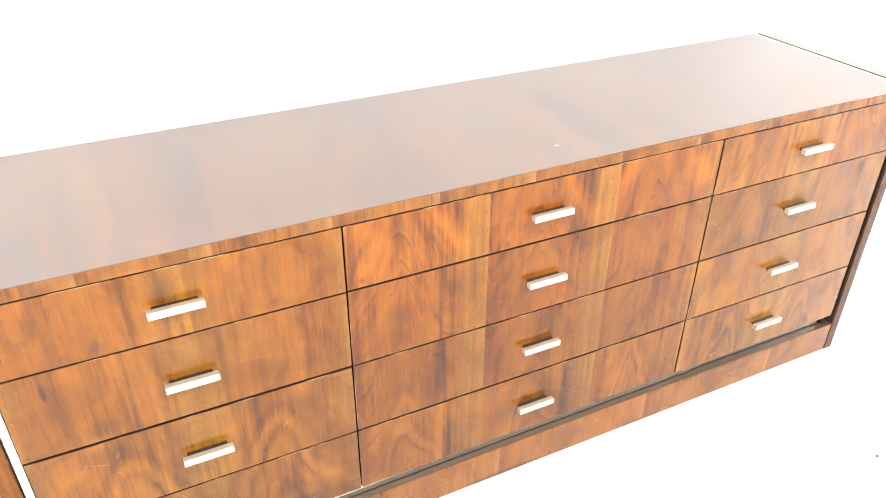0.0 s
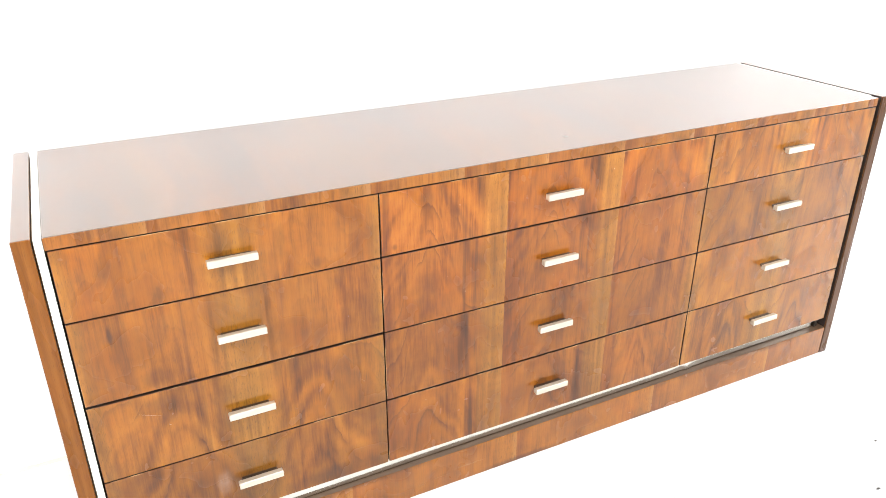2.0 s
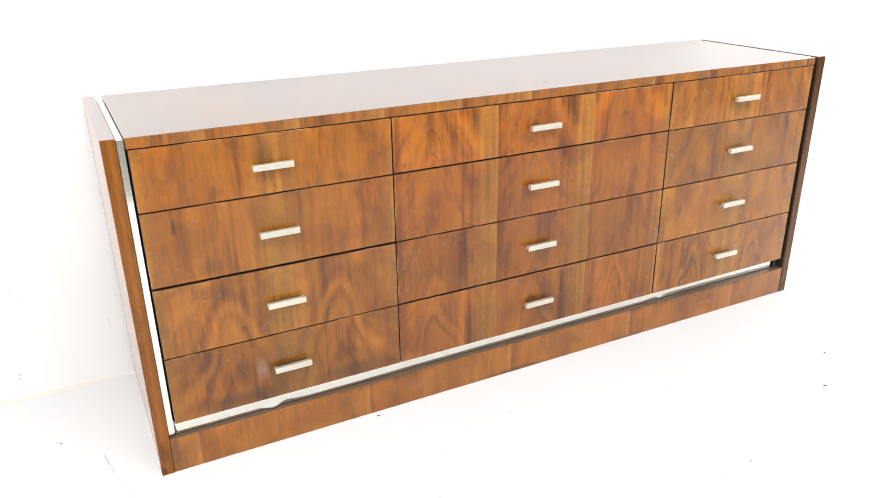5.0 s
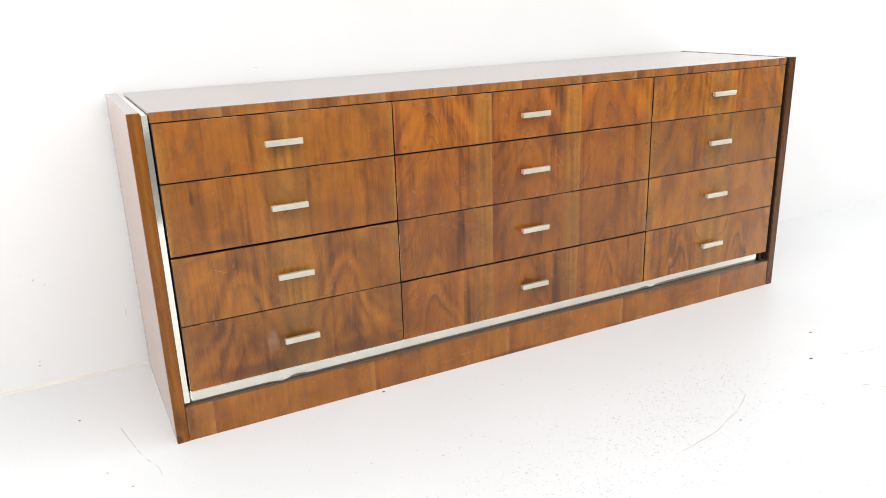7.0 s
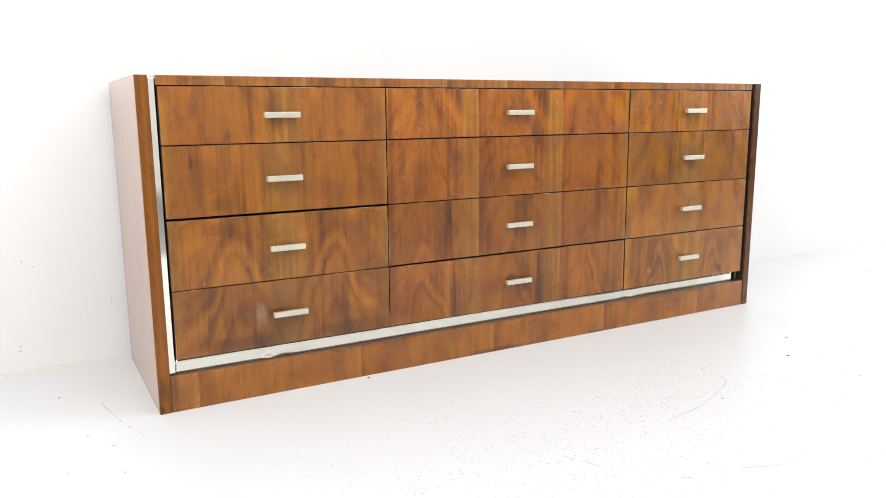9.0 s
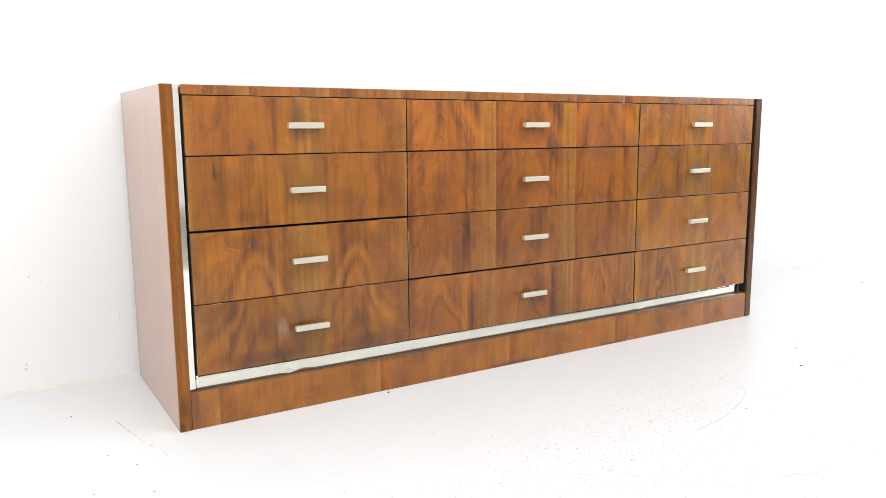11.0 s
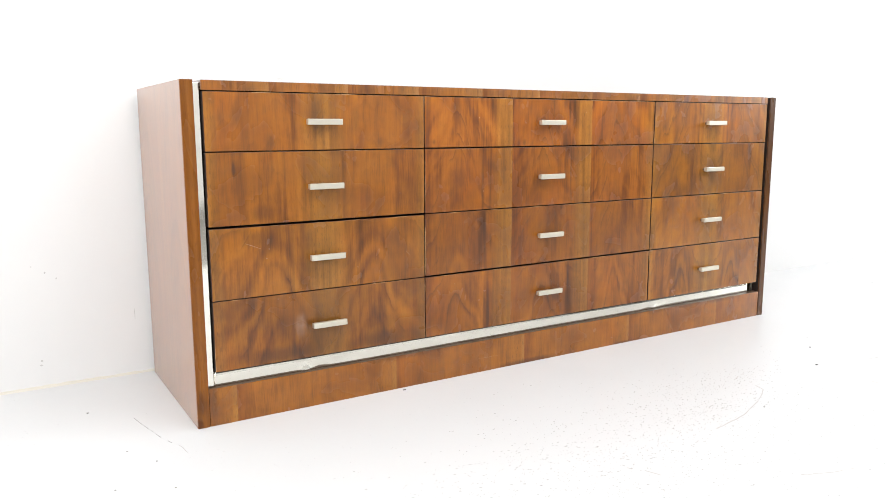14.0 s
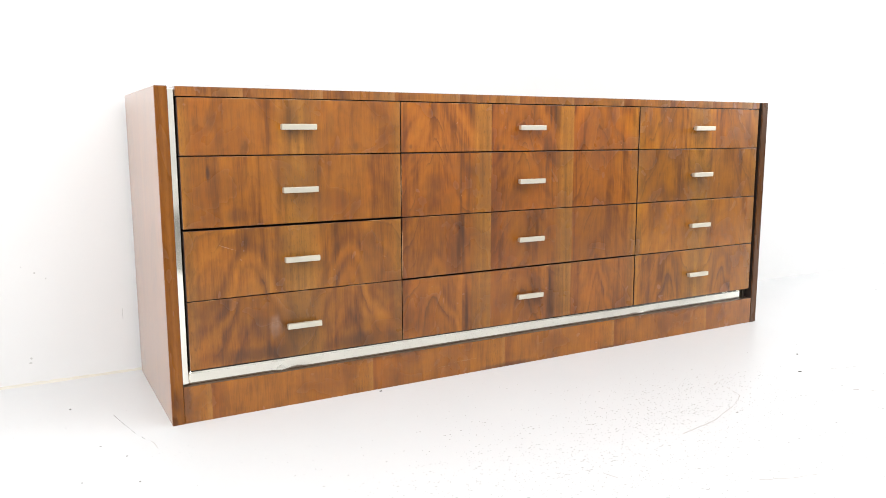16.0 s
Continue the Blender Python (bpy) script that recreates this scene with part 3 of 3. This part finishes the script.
def rail_bmesh():
    """The thin chrome plate under the drawers, buckled where it has come loose."""
    bm = bmesh.new()
    n, x0, x1 = 240, 0.0435, 1.921
    rows = []
    for j, z in enumerate((0.0872, 0.0925, 0.100, 0.110, 0.1235)):
        row = []
        for i in range(n + 1):
            x = x0 + (x1 - x0) * i / n
            low = (1 - j / 4) ** 2
            dy = 0.0005 * noise.noise((x * 2.2, 3.1, 0)) * (0.3 + low)
            for kx, kw, kd in ((0.262, 0.013, 0.0060), (0.300, 0.020, -0.0022), (1.446, 0.010, 0.0026), (1.420, 0.020, -0.0012)):
                dy -= kd * math.exp(-((x - kx) / kw) ** 2) * low
            setback = 0.0145 + 0.0030 / (1 + math.exp(-(x - 0.60) / 0.06)) + 0.0036 / (1 + math.exp(-(x - 1.475) / 0.022))
            row.append(bm.verts.new((x, setback + dy, z)))
        rows.append(row)
    for r0, r1 in zip(rows, rows[1:]):
        for i in range(n):
            bm.faces.new((r0[i], r0[i + 1], r1[i + 1], r1[i]))
    for f in bm.faces:
        f.smooth = True
    extra = bmesh.ops.extrude_face_region(bm, geom=list(bm.faces))
    for v in extra["geom"]:
        if isinstance(v, bmesh.types.BMVert):
            v.co.y += 0.0022
    return bm


part("chrome_rail", rail_bmesh(), M_RAIL, dresser, "buckled mirror-polished chrome rail under the drawers")
part("ledge", slab(SIDE + 0.001, W - SIDE - 0.001, 0.0025, 0.030, 0.0860, 0.0872), M_LEDGE, dresser, "worn brown ledge on top of the plinth")
part("rail_end", slab(1.9225, 1.9375, 0.0305, 0.034, 0.0870, 0.1235, bevel=0.0005), M_LEDGE, dresser, "bare dark wood behind the rail's end")
for x in (1.9255, 1.9320):
    part("bracket", slab(x, x + 0.0026, 0.016, 0.0300, 0.0870, 0.1225, bevel=0.0006), M_BRACKET, dresser, "small tarnished metal bracket")

ROWS_Z = (((0.7385, 0.6118), (0.6094, 0.4492), (0.4440, 0.2848), (0.2830, 0.1240)),
          ((0.7382, 0.6124), (0.6092, 0.4478), (0.4454, 0.2862), (0.2818, 0.1240)),
          ((0.7385, 0.6120), (0.6096, 0.4480), (0.4454, 0.2852), (0.2824, 0.1240)))
# each front's own colour of veneer, with the lower rows' weaker light tinted in
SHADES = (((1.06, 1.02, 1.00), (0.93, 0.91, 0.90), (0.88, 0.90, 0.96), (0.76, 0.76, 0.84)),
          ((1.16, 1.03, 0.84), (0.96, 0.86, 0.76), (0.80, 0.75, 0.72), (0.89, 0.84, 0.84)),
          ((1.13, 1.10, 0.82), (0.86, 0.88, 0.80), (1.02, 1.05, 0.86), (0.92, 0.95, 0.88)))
FIGURE_SHIFT = ((0.13, 0.34, 0.52, 0.60), (0.21, 0.27, 0.72, 0.88), (0.05, 0.43, 0.81, 0.94))
COLUMNS = ((0.0452, 0.5838, M_LEFT), (0.5864, 1.3935, M_MID), (1.3967, 1.9340, M_RIGHT))
HANDLE_X = (0.3125, 0.9825, 1.6575)


def handle_mesh():
    """A bar of tapered section, 85 mm long, that stands 25 mm proud of the drawer on a thin web."""
    bm = bmesh.new()
    section = ((-0.0248, -0.0064), (-0.0248, 0.0064), (-0.0225, 0.0070), (-0.0115, 0.0056), (-0.0115, -0.0056), (-0.0225, -0.0070))
    ends = [[bm.verts.new((x, y, z)) for y, z in section] for x in (-0.0425, 0.0425)]
    n = len(section)
    for i in range(n):
        bm.faces.new((ends[0][i], ends[0][(i + 1) % n], ends[1][(i + 1) % n], ends[1][i]))
    bm.faces.new(ends[0])
    bm.faces.new(ends[1][::-1])
    bmesh.ops.bevel(bm, geom=list(bm.edges), offset=0.0011, segments=2, affect="EDGES", profile=0.5)
    web = bmesh.ops.create_cube(bm, size=1.0, matrix=Matrix.LocRotScale((0, -0.006, -0.001), None, (0.068, 0.013, 0.0056)))
    for f in {f for v in web["verts"] for f in v.link_faces}:
        f.material_index = 1
    me = bpy.data.meshes.new("handle")
    bmesh.ops.recalc_face_normals(bm, faces=bm.faces)
    bm.to_mesh(me)
    bm.free()
    me.materials.append(M_NICKEL)
    me.materials.append(M_BRACKET)
    return me


HANDLE = handle_mesh()
rng = random.Random(7)
for ci, (x0, x1, mat) in enumerate(COLUMNS):
    for ri, (z1, z0) in enumerate(ROWS_Z[ci]):
        y = rng.uniform(-0.0005, 0.0008)
        drawer = part("drawer", slab(x0, x1, y, 0.021, z0, z1, bevel=0.0009), mat, dresser, "walnut drawer front with vertical veneer")
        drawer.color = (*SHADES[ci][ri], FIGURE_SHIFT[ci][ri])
        drawer.data.materials.append(M_WORN_GLINT)
        drawer.data.materials.append(M_GAP_SHADE)
        for f in drawer.data.polygons:      # the thin rounded edges: rubbed lacquer and a highlight painted in one pale colour
            # sides and back take the near-black that paints shade into the gaps
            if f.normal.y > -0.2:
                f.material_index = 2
            elif max(abs(v) for v in f.normal) < 0.99 and f.normal.y < -0.25 and (f.normal.z > 0.2 or abs(f.normal.x) > 0.2):
                f.material_index = 1
        h = new("handle", HANDLE)
        h.parent = drawer
        h.matrix_local = pose(HANDLE_X[ci], y, (z0 + z1) / 2)
        tagged(h, "pale brushed-nickel bar handle")

# ---- marks on floor and wall ----


def hairline(name, points, width, material, label, seed, z=0.0):
    """A thin raised line on the floor through a few points, broken here and there."""
    bm = bmesh.new()
    r = random.Random(seed)
    for (xa, ya), (xb, yb) in zip(points, points[1:]):
        n = max(2, int(math.hypot(xb - xa, yb - ya) / 0.012))
        for i in range(n):
            if r.random() < 0.25:
                continue
            a, b = i / n, (i + 0.95) / n
            j = r.uniform(-1, 1) * 0.0012
            p, q = Vector((xa + (xb - xa) * a, ya + (yb - ya) * a + j, z)), Vector((xa + (xb - xa) * b, ya + (yb - ya) * b + j, z))
            side = (q - p).normalized().cross(Vector((0, 0, 1))) * width * r.uniform(0.35, 0.6)
            lift = Vector((0, 0, 0.0005))
            v = [bm.verts.new(s) for s in (p - side, q - side, q + side, p + side, p - side * 0.5 + lift, q - side * 0.5 + lift, q + side * 0.5 + lift, p + side * 0.5 + lift)]
            for f in ((4, 5, 6, 7), (0, 1, 5, 4), (1, 2, 6, 5), (2, 3, 7, 6), (3, 0, 4, 7)):
                bm.faces.new([v[t] for t in f])
    return tagged(part(name, bm, material), label, "scuff mark", kind="stuff")


hairline("scuff_mark", ((-0.112, 0.160), (-0.098, 0.085), (-0.080, 0.0), (-0.066, -0.043)), 0.0013, M_SCUFF_DARK, "thin dark scratch on the white floor", 1)
hairline("scuff_mark", ((1.314, -0.442), (1.29, -0.50), (1.222, -0.538), (1.10, -0.585), (0.965, -0.607)), 0.0016, M_SCUFF, "faint curved hairline on the white floor", 2)


def flecks():
    """Chips in the floor paint and trodden-in grit: thin dark flakes, thickest in front of the middle drawers."""
    bm = bmesh.new()
    r = random.Random(11)
    spots = [(0.95, -0.55, 0.26, 0.14, 1100), (1.20, -0.40, 0.17, 0.06, 420), (0.55, -0.62, 0.22, 0.12, 800), (0.60, -0.85, 0.30, 0.15, 800),
             (1.65, -0.55, 0.35, 0.18, 60), (0.05, -0.45, 0.25, 0.15, 14), (-0.25, 0.10, 0.15, 0.15, 8), (1.3, -0.95, 0.4, 0.2, 300), (1.06, -0.52, 0.10, 0.035, 160), (1.33, -0.56, 0.09, 0.03, 70)]
    for cx, cy, sx, sy, n in spots:
        for _ in range(n):
            x, y = r.gauss(cx, sx), r.gauss(cy, sy)
            if y > -0.03 and -0.02 < x < 2.0 or y > WALL_Y - 0.03:
                continue
            a = r.gauss(-0.5, 0.5)
            ln, wd = 0.0007 + 0.0026 * r.random() ** 4, 0.0006 + 0.0006 * r.random() ** 2
            ca, sa = math.cos(a), math.sin(a)
            ring = []
            for q in range(6):
                w = q * math.pi / 3
                px, py = ln * math.cos(w) * r.uniform(0.7, 1.1), wd * math.sin(w) * r.uniform(0.7, 1.1)
                ring.append((x + px * ca - py * sa, y + px * sa + py * ca))
            low = [bm.verts.new((px, py, -0.0002)) for px, py in ring]
            top = [bm.verts.new((x + (px - x) * 0.8, y + (py - y) * 0.8, 0.0004)) for px, py in ring]
            bm.faces.new(top)
            for q in range(6):
                bm.faces.new((low[q], low[(q + 1) % 6], top[(q + 1) % 6], top[q]))
    return bm


tagged(part("floor_grit", flecks(), M_GRIT), "dark chips and grit scattered on the white floor", "grit", kind="stuff")


def chip(name, x, y, z, sx, sy, sz, material, label, parent=None):
    """A small irregular flake."""
    bm = bmesh.new()
    bmesh.ops.create_icosphere(bm, subdivisions=2, radius=1.0)
    for v in bm.verts:
        k = 1 + 0.35 * noise.noise(v.co * 1.7 + Vector((x * 9, y * 9, z * 9)))
        v.co = Vector((x + v.co.x * sx * k, y + v.co.y * sy * k, z + v.co.z * sz * k))
    ob = part(name, bm, material, parent, label)
    return ob


tagged(chip("paint_chip", 0.513, -0.016, 0.0005, 0.0042, 0.0022, 0.0014, M_MARK, "small black chip on the floor beside the plinth"), category="chip")
tagged(chip("paint_chip", 1.744, -0.336, 0.0003, 0.004, 0.003, 0.0012, M_MARK, "small dark chip on the white floor"), category="chip")
tagged(chip("paint_chip", 1.599, -0.449, 0.0003, 0.007, 0.0028, 0.0012, M_MARK, "small dark chip on the white floor"), category="chip")
tagged(chip("paint_chip", -0.196, 0.238, 0.0003, 0.0028, 0.0024, 0.0010, M_MARK, "small dark chip on the white floor"), category="chip")
for x, y, sx, sy in ((1.186, -0.577, 0.0035, 0.0022), (2.886, 0.109, 0.005, 0.004), (-0.155, -0.040, 0.0020, 0.0016), (-0.112, -0.120, 0.0022, 0.0018), (-0.203, -0.210, 0.0018, 0.0016), (-0.106, -0.258, 0.0022, 0.0014)):
    tagged(chip("paint_chip", x, y, 0.0003, sx, sy, 0.0010, M_SCUFF_DARK, "small grey chip on the white floor"), category="chip")
hairline("scuff_mark", ((1.585, -0.612), (1.61, -0.633), (1.625, -0.650)), 0.0045, M_SCUFF, "short grey smudge on the white floor", 12)
hairline("scuff_mark", ((1.70, -0.475), (1.76, -0.492), (1.82, -0.502)), 0.0030, M_WALLMARK, "faint grey smudge on the white floor", 13)
hairline("scuff_mark", ((-0.060, -0.055), (-0.052, -0.075), (-0.050, -0.11)), 0.0014, M_SCUFF, "faint scratch on the white floor", 3)
hairline("scuff_mark", ((1.30, -0.41), (1.33, -0.395), (1.36, -0.39)), 0.0012, M_SCUFF, "thin dark scratch on the white floor", 5)
hairline("scuff_mark", ((0.93, -0.84), (0.99, -0.865), (1.05, -0.88)), 0.0018, M_SCUFF, "thin dark scratch on the white floor", 6)
hairline("scuff_mark", ((0.66, -0.63), (0.69, -0.67), (0.70, -0.70)), 0.0012, M_SCUFF, "thin dark scratch on the white floor", 8)

# faint dents and scuffs on the wall
for x, z, sx, sz in ((-0.268, 0.072, 0.0028, 0.0028), (-0.270, 0.060, 0.004, 0.0022), (-0.245, 0.300, 0.0022, 0.0026), (-0.220, 0.283, 0.0018, 0.0022), (-0.275, 0.318, 0.0014, 0.0014), (-0.038, 0.165, 0.0006, 0.018), (0.394, 0.801, 0.008, 0.0006), (3.35, 0.14, 0.004, 0.003)):
    chip("scuff", x, WALL_Y, z, sx, 0.0008, sz, M_WALLMARK, "", wall_north)

# a dull blemish in the lacquer of the top
chip("blemish", 1.043, 0.078, H, 0.006, 0.004, 0.0004, M_GRIT, "small dull blemish in the lacquer", top)

# pale scratches in the lacquer
def scratch(parent, xa, za, xb, zb, y, width=0.0006):
    """A thin pale groove's raised lip on an upright front."""
    bm = bmesh.new()
    n = 6
    rim = []
    for i in range(n + 1):
        a = i / n
        w = width * (0.25 + math.sin(math.pi * min(max(a, 0.05), 0.95)))
        x, z = xa + (xb - xa) * a, za + (zb - za) * a + 0.0006 * noise.noise((a * 7, xa * 50, za * 50))
        rim.append([bm.verts.new((x, y + 0.0003, z - w)), bm.verts.new((x, y - 0.0003, z)), bm.verts.new((x, y + 0.0003, z + w))])
    for p, q in zip(rim, rim[1:]):
        bm.faces.new((p[0], q[0], q[1], p[1]))
        bm.faces.new((p[1], q[1], q[2], p[2]))
    return part("scratch", bm, M_SCRATCH, parent)


drawers = [ob for ob in dresser.children if ob.name.startswith("drawer")]
plinth = next(ob for ob in dresser.children if ob.name == "plinth")
plinth.color = (1.02, 1.03, 1.2, 0.6)
for xa, za, xb, zb in ((0.122, 0.408, 0.160, 0.393), (0.168, 0.372, 0.173, 0.369), (0.530, 0.356, 0.541, 0.346), (0.395, 0.330, 0.401, 0.327)):
    scratch(drawers[2], xa, za, xb, zb, min(v.co.y for v in drawers[2].data.vertices))
for xa, za, xb, zb in ((0.690, 0.030, 0.735, 0.031), (0.742, 0.038, 0.820, 0.039), (0.655, 0.026, 0.672, 0.026), (1.02, 0.052, 1.05, 0.051), (1.55, 0.045, 1.64, 0.046)):
    scratch(plinth, xa, za, xb, zb, 0.0015, 0.0005)
